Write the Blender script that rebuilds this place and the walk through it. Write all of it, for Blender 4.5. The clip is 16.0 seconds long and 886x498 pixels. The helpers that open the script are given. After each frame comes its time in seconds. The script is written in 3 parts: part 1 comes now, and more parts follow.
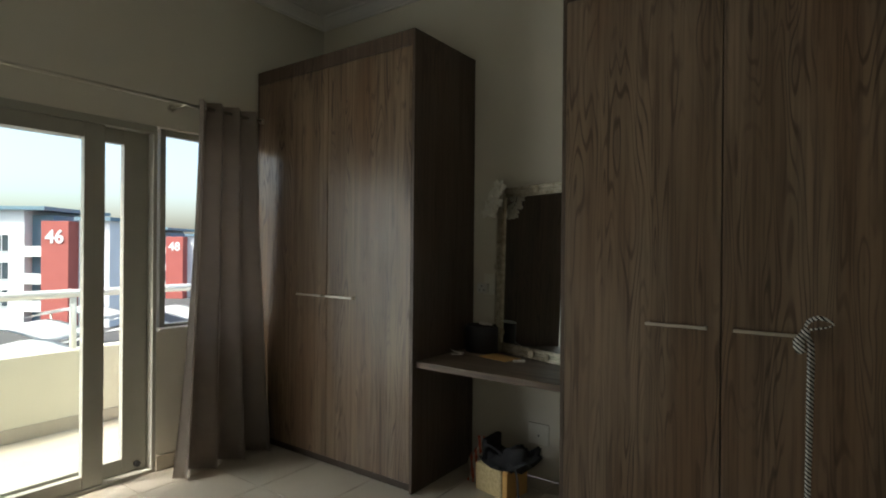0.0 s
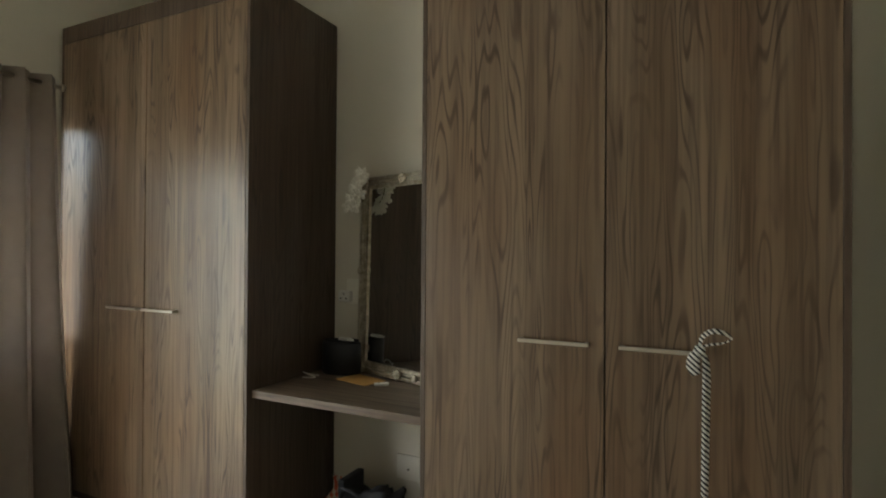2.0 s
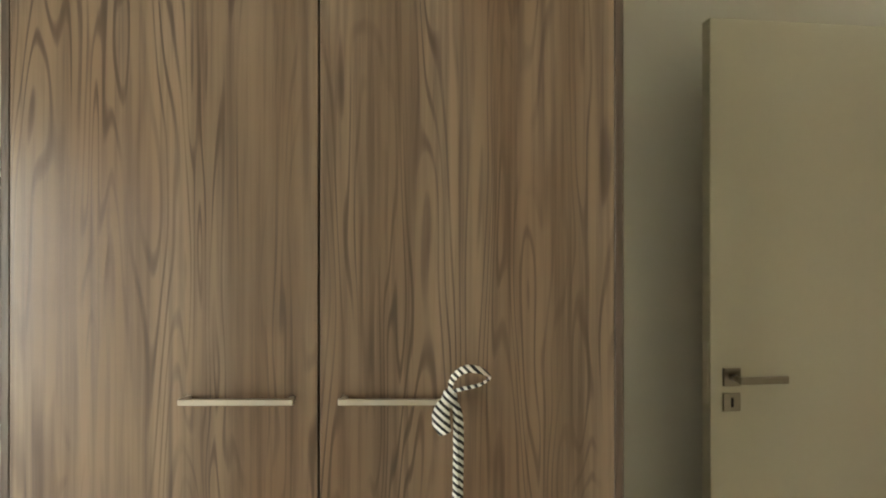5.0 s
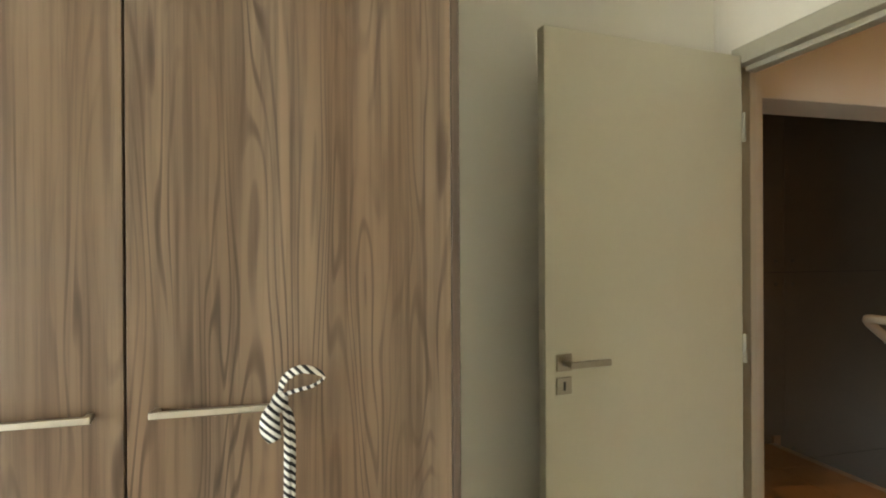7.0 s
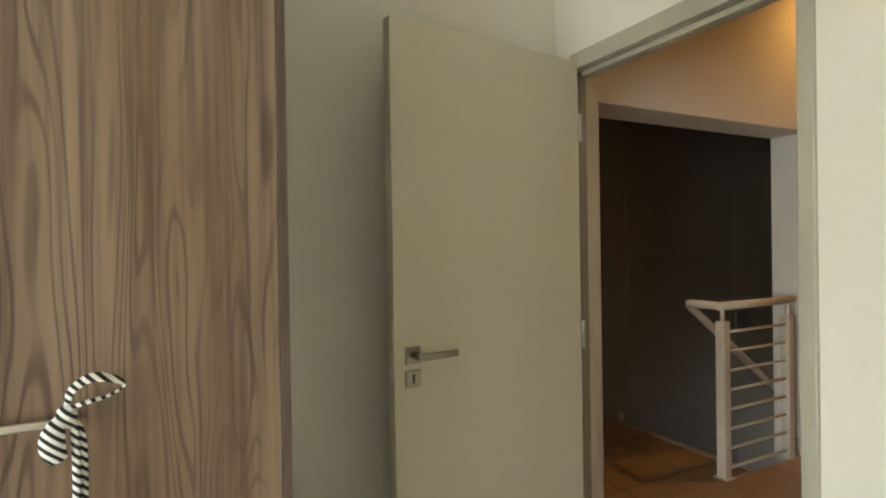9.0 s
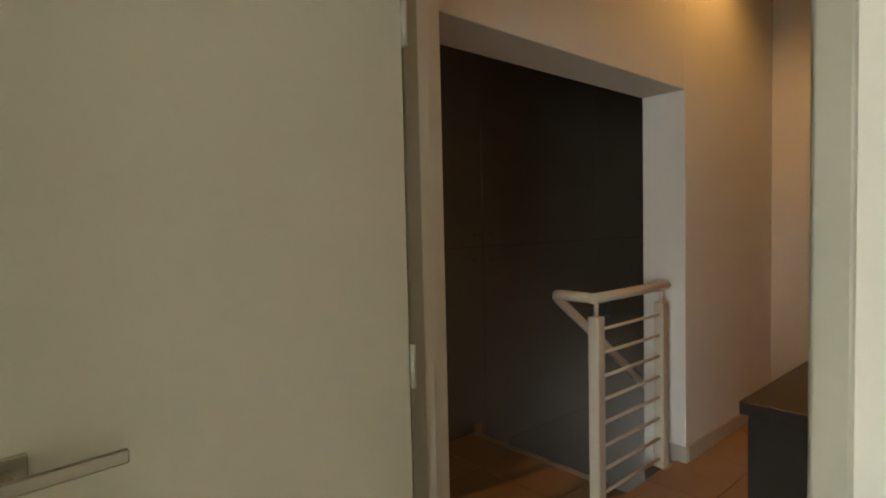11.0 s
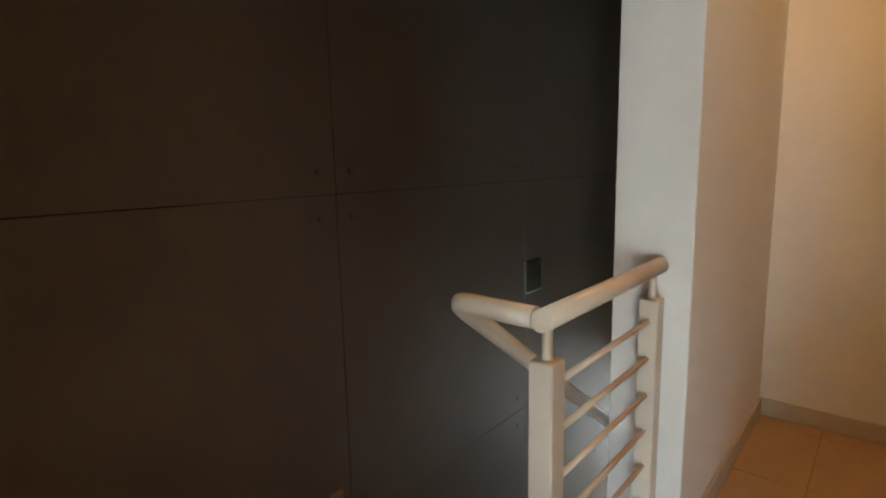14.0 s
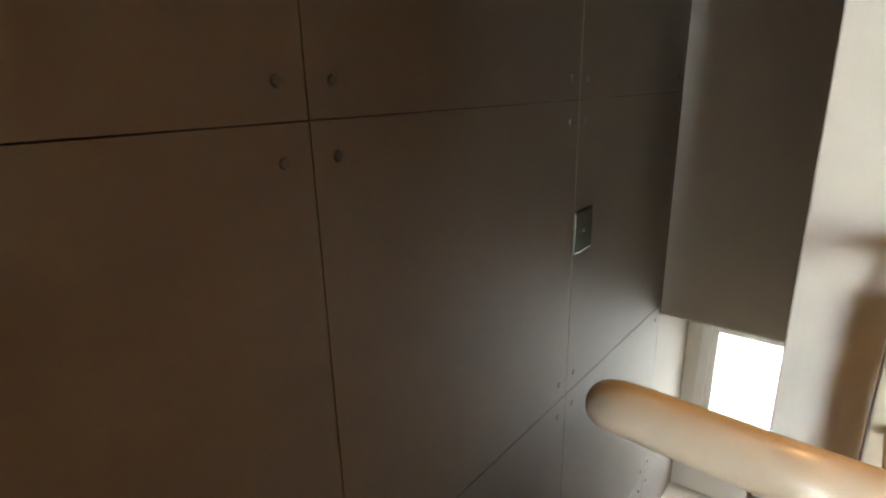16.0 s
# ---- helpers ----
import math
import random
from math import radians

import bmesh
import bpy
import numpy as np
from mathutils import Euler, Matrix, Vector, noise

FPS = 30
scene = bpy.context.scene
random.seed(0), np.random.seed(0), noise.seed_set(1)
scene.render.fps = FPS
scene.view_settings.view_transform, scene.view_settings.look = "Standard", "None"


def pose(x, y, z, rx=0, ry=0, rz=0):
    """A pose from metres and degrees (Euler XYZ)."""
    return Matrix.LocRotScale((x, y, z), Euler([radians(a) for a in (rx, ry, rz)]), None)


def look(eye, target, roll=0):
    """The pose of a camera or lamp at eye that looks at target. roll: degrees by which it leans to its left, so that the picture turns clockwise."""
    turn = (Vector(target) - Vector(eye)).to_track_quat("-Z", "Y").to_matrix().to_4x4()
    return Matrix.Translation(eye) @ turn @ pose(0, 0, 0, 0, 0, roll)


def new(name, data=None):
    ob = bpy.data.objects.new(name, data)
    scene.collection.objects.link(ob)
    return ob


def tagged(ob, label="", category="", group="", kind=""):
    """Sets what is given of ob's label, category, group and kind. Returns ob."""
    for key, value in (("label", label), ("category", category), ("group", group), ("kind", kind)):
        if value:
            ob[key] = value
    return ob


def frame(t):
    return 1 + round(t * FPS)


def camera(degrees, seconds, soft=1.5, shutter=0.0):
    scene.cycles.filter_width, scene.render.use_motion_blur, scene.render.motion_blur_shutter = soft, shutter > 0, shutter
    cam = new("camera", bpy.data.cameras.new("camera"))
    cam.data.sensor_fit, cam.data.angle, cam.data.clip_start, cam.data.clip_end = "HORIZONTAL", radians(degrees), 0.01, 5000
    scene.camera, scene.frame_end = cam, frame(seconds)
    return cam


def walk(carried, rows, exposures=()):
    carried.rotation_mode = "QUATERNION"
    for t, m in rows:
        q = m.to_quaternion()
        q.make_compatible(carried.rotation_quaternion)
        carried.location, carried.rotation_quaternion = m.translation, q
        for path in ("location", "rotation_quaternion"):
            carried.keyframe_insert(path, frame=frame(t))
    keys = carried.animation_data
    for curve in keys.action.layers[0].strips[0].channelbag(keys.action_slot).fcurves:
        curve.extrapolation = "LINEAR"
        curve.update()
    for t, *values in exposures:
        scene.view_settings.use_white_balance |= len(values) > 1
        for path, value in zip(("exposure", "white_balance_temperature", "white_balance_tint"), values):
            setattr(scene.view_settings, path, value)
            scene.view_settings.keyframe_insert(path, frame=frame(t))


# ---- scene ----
cam = camera(78.8, 16.0, soft=2.0)
PATH = [
    (0, (1.290, -2.362, 1.371), (0.129, -0.734, 1.370), 0.5),
    (0.5, (1.299, -2.221, 1.356), (0.198, -0.551, 1.368), 0.4),
    (1, (1.307, -2.071, 1.357), (0.269, -0.362, 1.371), 0.4),
    (1.5, (1.293, -1.935, 1.342), (0.315, -0.191, 1.362), 0.4),
    (2, (1.240, -1.792, 1.358), (0.366, 0.007, 1.373), 0.4),
    (2.5, (1.191, -1.678, 1.366), (0.474, 0.189, 1.373), 0.3),
    (3, (1.184, -1.560, 1.358), (0.616, 0.358, 1.355), 0.2),
    (3.5, (1.186, -1.426, 1.368), (0.741, 0.524, 1.365), 0.2),
    (4, (1.197, -1.299, 1.365), (0.869, 0.674, 1.364), 0.2),
    (4.5, (1.210, -1.207, 1.363), (1.042, 0.786, 1.376), 0.1),
    (5, (1.209, -1.150, 1.379), (1.218, 0.850, 1.382), 0.0),
    (7.5, (1.291, -1.119, 1.364), (1.885, 0.791, 1.361), -0.5),
    (8, (1.300, -1.123, 1.362), (1.999, 0.751, 1.358), -0.7),
    (8.5, (1.316, -1.120, 1.359), (2.126, 0.709, 1.352), -0.8),
    (9, (1.379, -1.122, 1.348), (2.287, 0.660, 1.337), -0.9),
    (9.5, (1.527, -1.048, 1.350), (2.528, 0.683, 1.334), -1.1),
    (12, (2.404, -0.130, 1.328), (3.855, 1.236, 1.164), -1.3),
    (12.5, (2.615, 0.026, 1.334), (4.095, 1.356, 1.133), -1.3),
    (13, (2.790, 0.130, 1.312), (4.289, 1.434, 1.078), -1.1),
    (13.5, (2.985, 0.224, 1.324), (4.489, 1.513, 1.049), -0.9),
    (14, (3.201, 0.338, 1.294), (4.713, 1.608, 0.977), -1.2),
    (14.5, (3.366, 0.494, 1.304), (4.885, 1.745, 0.945), -1.4),
    (15, (3.492, 0.634, 1.289), (5.000, 1.877, 0.864), -1.2),
    (15.5, (3.621, 0.776, 1.283), (5.117, 2.008, 0.790), -1.3),
    (16, (3.708, 0.912, 1.253), (5.186, 2.129, 0.674), -1.4),
]
walk(cam, [(t, look(eye, target, roll)) for t, eye, target, roll in PATH],
     exposures=[(0, 1.45, 6500, 10), (1.0, 1.75, 6600, 10), (2.5, 2.7, 6800, 10), (5.0, 3.6, 7000, 10), (8.0, 4.2, 6600, 10), (9.5, 3.85, 6500, 10), (12.0, 3.75, 6400, 10), (13.0, 3.9, 6300, 10), (13.5, 4.25, 6100, 10), (14.5, 4.95, 5700, 10), (16.0, 5.4, 6200, 10)])

# ---- light ----
world = bpy.data.worlds.new("world")
scene.world = world
world.use_nodes = True
wn = world.node_tree.nodes
sky = wn.new("ShaderNodeTexSky")
sky.sky_type = "NISHITA"
sky.sun_disc = False
sky.sun_elevation = radians(58)
sky.sun_rotation = radians(200)
sky.dust_density = 4.0
world.node_tree.links.new(sky.outputs[0], wn["Background"].inputs[0])
wn["Background"].inputs[1].default_value = 0.15


def lamp(name, kind, power, m, colour=(1, 1, 1), size=0.1, size_y=0.1, angle=0.0):
    data = bpy.data.lights.new(name, kind)
    data.energy = power
    data.color = colour
    if kind == "AREA":
        data.shape, data.size, data.size_y = "RECTANGLE", size, size_y
    elif kind == "SUN":
        data.angle = radians(angle)
    else:
        data.shadow_soft_size = size
        if kind == "SPOT":
            data.spot_size, data.spot_blend = radians(angle), 0.7
    ob = new(name, data)
    ob.matrix_world = m
    return ob


# overcast-bright day: soft sun, and sky light at the wide part of the balcony opening
lamp("sun", "SUN", 2.9, look((-4, -14, 22), (0, 0, 0)), (1, 0.95, 0.88), angle=12)
lamp("sky_at_balcony_door", "AREA", 5.8, look((-2.44, -2.25, 1.1), (0.0, -1.11, 1.1)), (0.95, 1.0, 1.0), 1.4, 1.9)
lamp("sky_at_stair_window", "AREA", 0.22, look((7.84, 1.39, -1.05), (5.0, 1.39, -1.05)), (0.97, 1.0, 0.80), 0.54, 1.04)
lamp("landing_downlight", "SPOT", 2.35, look((5.0, 0.46, 3.05), (5.0, 0.47, 0)), (1, 0.50, 0.13), 0.04, angle=138)
lamp("landing_downlight_back", "SPOT", 0.45, look((3.5, -0.25, 3.05), (3.5, -0.2, 0)), (1, 0.56, 0.2), 0.04, angle=140)


# ---- materials ----
def mat(name, base, rough=0.6, second=None, scale=4.0, amount=0.5, bump=0.0, bump_scale=60.0, metal=0.0, spec=0.5, stretch=(1, 1, 1), coat=0.0):
    m = bpy.data.materials.new(name)
    m.use_nodes = True
    nt = m.node_tree
    b = nt.nodes["Principled BSDF"]
    b.inputs["Roughness"].default_value = rough
    b.inputs["Metallic"].default_value = metal
    b.inputs["Specular IOR Level"].default_value = spec
    b.inputs["Coat Weight"].default_value = coat
    second = second or tuple(c * 0.86 for c in base)
    tc = nt.nodes.new("ShaderNodeTexCoord")
    mp = nt.nodes.new("ShaderNodeMapping")
    mp.inputs["Scale"].default_value = stretch
    nt.links.new(tc.outputs["Object"], mp.inputs[0])
    n1 = nt.nodes.new("ShaderNodeTexNoise")
    n1.inputs["Scale"].default_value = scale
    n1.inputs["Detail"].default_value = 5
    n2 = nt.nodes.new("ShaderNodeTexNoise")
    n2.inputs["Scale"].default_value = bump_scale
    n2.inputs["Detail"].default_value = 3
    nt.links.new(mp.outputs[0], n1.inputs["Vector"])
    nt.links.new(mp.outputs[0], n2.inputs["Vector"])
    ad = nt.nodes.new("ShaderNodeMath")
    ad.operation = "MULTIPLY_ADD"
    ad.inputs[1].default_value = 0.35
    nt.links.new(n2.outputs["Fac"], ad.inputs[0])
    nt.links.new(n1.outputs["Fac"], ad.inputs[2])
    rp = nt.nodes.new("ShaderNodeMapRange")
    rp.inputs[1].default_value, rp.inputs[2].default_value = 0.45, 0.9
    rp.inputs[4].default_value = amount
    nt.links.new(ad.outputs[0], rp.inputs[0])
    mx = nt.nodes.new("ShaderNodeMix")
    mx.data_type = "RGBA"
    mx.inputs[6].default_value = (*base, 1)
    mx.inputs[7].default_value = (*second, 1)
    nt.links.new(rp.outputs[0], mx.inputs[0])
    nt.links.new(mx.outputs[2], b.inputs["Base Color"])
    if bump:
        bp = nt.nodes.new("ShaderNodeBump")
        bp.inputs["Strength"].default_value = bump
        bp.inputs["Distance"].default_value = 0.002
        nt.links.new(n2.outputs["Fac"], bp.inputs["Height"])
        nt.links.new(bp.outputs[0], b.inputs["Normal"])
    return m


def wood(name, light, mid, dark, rough=0.38, along="z"):
    """Laminate with contour-like cathedral figure, running along one axis."""
    m = bpy.data.materials.new(name)
    m.use_nodes = True
    nt = m.node_tree
    b = nt.nodes["Principled BSDF"]
    tc = nt.nodes.new("ShaderNodeTexCoord")

    def mapped(s):
        mp = nt.nodes.new("ShaderNodeMapping")
        mp.inputs["Scale"].default_value = s if along == "z" else (s[2], s[1], s[0])
        nt.links.new(tc.outputs["Object"], mp.inputs[0])
        return mp.outputs[0]

    def tex(s, detail=3, distortion=0.0, rough_=0.5):
        n = nt.nodes.new("ShaderNodeTexNoise")
        n.inputs["Scale"].default_value = 1.0
        n.inputs["Detail"].default_value = detail
        n.inputs["Roughness"].default_value = rough_
        n.inputs["Distortion"].default_value = distortion
        nt.links.new(mapped(s), n.inputs["Vector"])
        return n.outputs["Fac"]

    def calc(op, a, bb=0.0, c=None):
        n = nt.nodes.new("ShaderNodeMath")
        n.operation = op
        for i, v in enumerate((a, bb, c)):
            if v is None:
                continue
            if isinstance(v, (int, float)):
                n.inputs[i].default_value = v
            else:
                nt.links.new(v, n.inputs[i])
        return n.outputs[0]

    def ranged(v, lo, hi, t0=0.0, t1=1.0):
        n = nt.nodes.new("ShaderNodeMapRange")
        n.inputs[1].default_value, n.inputs[2].default_value = lo, hi
        n.inputs[3].default_value, n.inputs[4].default_value = t0, t1
        nt.links.new(v, n.inputs[0])
        return n.outputs[0]

    def mixed(f, a, c):
        n = nt.nodes.new("ShaderNodeMix")
        n.data_type = "RGBA"
        nt.links.new(f, n.inputs[0])
        for i, v in ((6, a), (7, c)):
            if isinstance(v, tuple):
                n.inputs[i].default_value = (*v, 1)
            else:
                nt.links.new(v, n.inputs[i])
        return n.outputs[2]

    field = tex((8.5, 8.5, 0.80), 2.0, 0.32, 0.45)
    lines = calc("SINE", calc("MULTIPLY", field, 105.0))
    breaks = ranged(tex((10, 10, 1.4), 3), 0.40, 0.62)
    lines = calc("MULTIPLY", ranged(lines, 0.30, 1.0), breaks)
    fine = ranged(tex((70, 70, 1.5), 4, 0.0, 0.6), 0.44, 0.68)
    broad = ranged(tex((9.0, 9.0, 0.4), 2), 0.36, 0.64)
    col = mixed(broad, mid, light)
    warm = ranged(tex((3.2, 3.2, 0.8), 1), 0.48, 0.66, 0.0, 0.55)
    col = mixed(warm, col, (mid[0] * 1.05, mid[1] * 0.88, mid[2] * 0.74))
    col = mixed(calc("MULTIPLY", fine, 0.50), col, dark)
    col = mixed(calc("MULTIPLY", lines, 0.76), col, dark)
    nt.links.new(col, b.inputs["Base Color"])
    nt.links.new(ranged(fine, 0, 1, rough, rough + 0.12), b.inputs["Roughness"])
    bp = nt.nodes.new("ShaderNodeBump")
    bp.inputs["Strength"].default_value = 0.12
    bp.inputs["Distance"].default_value = 0.001
    bp.invert = True
    nt.links.new(calc("ADD", fine, lines), bp.inputs["Height"])
    nt.links.new(bp.outputs[0], b.inputs["Normal"])
    return m


def glass(name):
    m = bpy.data.materials.new(name)
    m.use_nodes = True
    b = m.node_tree.nodes["Principled BSDF"]
    b.inputs["Base Color"].default_value = (0.95, 1, 0.98, 1)
    b.inputs["Transmission Weight"].default_value = 1
    b.inputs["Roughness"].default_value = 0.0
    b.inputs["IOR"].default_value = 1.02
    return m


def stripes(name, a, c, freq, axis=(1, 0, 1), rough=0.7):
    m = bpy.data.materials.new(name)
    m.use_nodes = True
    nt = m.node_tree
    b = nt.nodes["Principled BSDF"]
    b.inputs["Roughness"].default_value = rough
    tc = nt.nodes.new("ShaderNodeTexCoord")
    dot = nt.nodes.new("ShaderNodeVectorMath")
    dot.operation = "DOT_PRODUCT"
    dot.inputs[1].default_value = axis
    nt.links.new(tc.outputs["Object"], dot.inputs[0])
    mu = nt.nodes.new("ShaderNodeMath")
    mu.operation = "MULTIPLY"
    mu.inputs[1].default_value = freq
    nt.links.new(dot.outputs["Value"], mu.inputs[0])
    si = nt.nodes.new("ShaderNodeMath")
    si.operation = "SINE"
    nt.links.new(mu.outputs[0], si.inputs[0])
    mr = nt.nodes.new("ShaderNodeMapRange")
    mr.inputs[1].default_value, mr.inputs[2].default_value = -0.15, 0.15
    nt.links.new(si.outputs[0], mr.inputs[0])
    mx = nt.nodes.new("ShaderNodeMix")
    mx.data_type = "RGBA"
    mx.inputs[6].default_value = (*a, 1)
    mx.inputs[7].default_value = (*c, 1)
    nt.links.new(mr.outputs[0], mx.inputs[0])
    nt.links.new(mx.outputs[2], b.inputs["Base Color"])
    return m


WALL = mat("wall_paint", (0.70, 0.665, 0.56), 0.7, (0.64, 0.60, 0.50), 1.6, 0.6, 0.12, 140)
LANDING = mat("landing_wall_paint", (0.74, 0.70, 0.62), 0.65, (0.68, 0.64, 0.56), 1.8, 0.6, 0.22, 90)
CEIL = mat("ceiling_paint", (0.78, 0.77, 0.73), 0.8, None, 2, 0.4, 0.05, 80)
OUTER = mat("outside_render", (0.74, 0.70, 0.56), 0.85, None, 2, 0.5, 0.2, 120)
TILE = mat("bedroom_tile", (0.50, 0.45, 0.36), 0.35, (0.42, 0.37, 0.29), 5, 0.7, 0.04, 60)
TILE_HALL = mat("landing_tile", (0.40, 0.25, 0.13), 0.38, (0.32, 0.19, 0.09), 5, 0.7, 0.05, 60)
GROUT = mat("grout", (0.30, 0.24, 0.17), 0.9)
SKIRT = mat("skirting_tile", (0.46, 0.40, 0.31), 0.45, (0.40, 0.34, 0.26), 5, 0.6)
WOOD = wood("grey_brown_laminate", (0.245, 0.174, 0.115), (0.160, 0.106, 0.064), (0.036, 0.021, 0.012), 0.28)
# darker copy of the door laminate: the carcass's shade put into its colour
WOOD_SHADED = wood("shaded_carcass_laminate", (0.115, 0.080, 0.056), (0.085, 0.058, 0.039), (0.04, 0.026, 0.017), 0.42)
WOOD_TOP = wood("desk_laminate", (0.20, 0.148, 0.105), (0.135, 0.096, 0.066), (0.05, 0.032, 0.021), 0.40, "x")
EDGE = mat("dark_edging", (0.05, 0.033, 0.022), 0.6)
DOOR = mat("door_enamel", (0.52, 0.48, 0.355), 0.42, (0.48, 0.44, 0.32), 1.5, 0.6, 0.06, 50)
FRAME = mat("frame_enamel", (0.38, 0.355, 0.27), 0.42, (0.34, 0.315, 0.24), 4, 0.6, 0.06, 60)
STEEL = mat("brushed_steel", (0.62, 0.58, 0.50), 0.3, None, 60, 0.4, 0.05, 300, 1.0)
CHROME = mat("chrome", (0.75, 0.74, 0.72), 0.14, None, 4, 0.2, 0, 60, 1.0)
HARDWARE = mat("satin_nickel", (0.34, 0.295, 0.225), 0.34, None, 60, 0.4, 0.05, 300, 1.0)
PLATE_METAL = mat("dull_metal_plate", (0.24, 0.27, 0.235), 0.33, None, 40, 0.5, 0.05, 200, 0.9)
DARK = mat("shadow_gap", (0.02, 0.016, 0.012), 0.8)
ALU = mat("sliding_frame_paint", (0.40, 0.385, 0.32), 0.45, (0.35, 0.335, 0.28), 6, 0.6, 0.05, 80)
GLASS = glass("clear_glass")
CURTAIN = mat("curtain_cloth", (0.40, 0.345, 0.295), 0.52, (0.34, 0.29, 0.245), 14, 0.5, 0.25, 700)
RAIL = mat("rail_enamel", (0.60, 0.52, 0.40), 0.32, (0.55, 0.47, 0.36), 6, 0.6, 0.05, 90, 0, 0.6)
PANEL = mat("fibre_cement_panel", (0.185, 0.148, 0.105), 0.58, (0.150, 0.118, 0.084), 2.2, 0.8, 0.05, 40)
SCREW = mat("screw_cap", (0.16, 0.15, 0.13), 0.4, None, 20, 0.4, 0, 60, 0.7)
TABLE = mat("dark_table_veneer", (0.030, 0.021, 0.016), 0.42, (0.02, 0.014, 0.011), 6, 0.6, 0.04, 60, stretch=(1, 6, 1))
SILVER = mat("antique_silver_moulding", (0.66, 0.61, 0.49), 0.30, (0.26, 0.21, 0.13), 30, 0.8, 0.4, 120, 0.85)
MIRROR = mat("mirror_silvering", (0.82, 0.84, 0.82), 0.02, (0.8, 0.82, 0.8), 2, 0.1, 0, 60, 1.0)
PETAL = mat("silk_petal", (0.86, 0.84, 0.76), 0.7, (0.74, 0.71, 0.60), 40, 0.7)
STEM = mat("silk_stem", (0.16, 0.17, 0.08), 0.7)
BLACK = mat("black_plastic", (0.018, 0.019, 0.022), 0.45, (0.012, 0.012, 0.014), 30, 0.5, 0.1, 400)
CLOTH_BLACK = mat("black_fabric", (0.014, 0.014, 0.016), 0.85, None, 30, 0.5, 0.4, 300)
WHITE = mat("white_plastic", (0.76, 0.75, 0.70), 0.4)
PLATE = mat("socket_plate", (0.80, 0.78, 0.68), 0.4)
ENVELOPE = mat("manila_paper", (0.62, 0.36, 0.11), 0.75, (0.55, 0.31, 0.09), 12, 0.6)
WEAVE = mat("woven_straw", (0.62, 0.50, 0.27), 0.8, (0.40, 0.30, 0.14), 60, 0.9, 0.6, 160)
CORD = stripes("black_white_ribbon", (0.78, 0.77, 0.72), (0.012, 0.012, 0.014), 400, (0.9, 0.0, 1.0))
TOWEL = stripes("red_striped_cloth", (0.60, 0.13, 0.06), (0.66, 0.58, 0.46), 190, (1, 0.4, 0.1), 0.9)
RENDER_W = mat("facade_white", (0.80, 0.80, 0.78), 0.85, None, 0.5, 0.5)
RENDER_R = mat("facade_red", (0.42, 0.11, 0.09), 0.8, (0.36, 0.09, 0.075), 0.6, 0.5)
RENDER_B = mat("facade_blue_grey", (0.16, 0.25, 0.30), 0.8, None, 0.6, 0.5)
PANE_FAR = mat("far_window_glass", (0.06, 0.08, 0.09), 0.12)
SAIL = mat("shade_net", (0.76, 0.75, 0.72), 0.85, None, 1.5, 0.5)
ASPHALT = mat("asphalt", (0.055, 0.055, 0.055), 0.9, (0.075, 0.072, 0.068), 0.7, 0.8, 0.3, 40)
CAR = mat("car_paint", (0.05, 0.06, 0.075), 0.25, None, 3, 0.3, coat=0.6)
TYRE = mat("tyre_rubber", (0.02, 0.02, 0.02), 0.85)


# ---- mesh helpers ----
def mesh_of(name, bm, material):
    me = bpy.data.meshes.new(name)
    bmesh.ops.recalc_face_normals(bm, faces=bm.faces)
    bm.to_mesh(me)
    bm.free()
    me.materials.append(material)
    return me


def thing(name, bm, material, label="", category="", group="", kind=""):
    return tagged(new(name, mesh_of(name, bm, material)), label, category, group, kind)


def empty(name, at, label="", category="", group="", kind="", rz=0.0):
    ob = tagged(new(name), label, category, group, kind)
    ob.matrix_world = pose(*at, 0, 0, rz)
    ob.empty_display_size = 0.1
    bpy.context.view_layer.update()
    return ob


def part(name, bm, material, parent, label=""):
    """One mesh under a thing; its coordinates are the parent's own."""
    ob = new(name, mesh_of(name, bm, material))
    ob.parent = parent
    if label:
        ob["label"] = label
    return ob


def box(x0, y0, z0, x1, y1, z1, bevel=0.0, segs=2, bm=None):
    own = bmesh.new()
    bmesh.ops.create_cube(own, size=1)
    for v in own.verts:
        v.co = Vector(((x0, x1)[v.co.x > 0], (y0, y1)[v.co.y > 0], (z0, z1)[v.co.z > 0]))
    if bevel:
        bmesh.ops.bevel(own, geom=list(own.edges), offset=bevel, segments=segs, affect="EDGES", profile=0.5)
    if bm is None:
        return own
    me = bpy.data.meshes.new("tmp")
    own.to_mesh(me)
    own.free()
    bm.from_mesh(me)
    bpy.data.meshes.remove(me)
    return bm


def boxes(*specs, bevel=0.0):
    bm = bmesh.new()
    for s in specs:
        box(*s, bevel=bevel, bm=bm)
    return bm


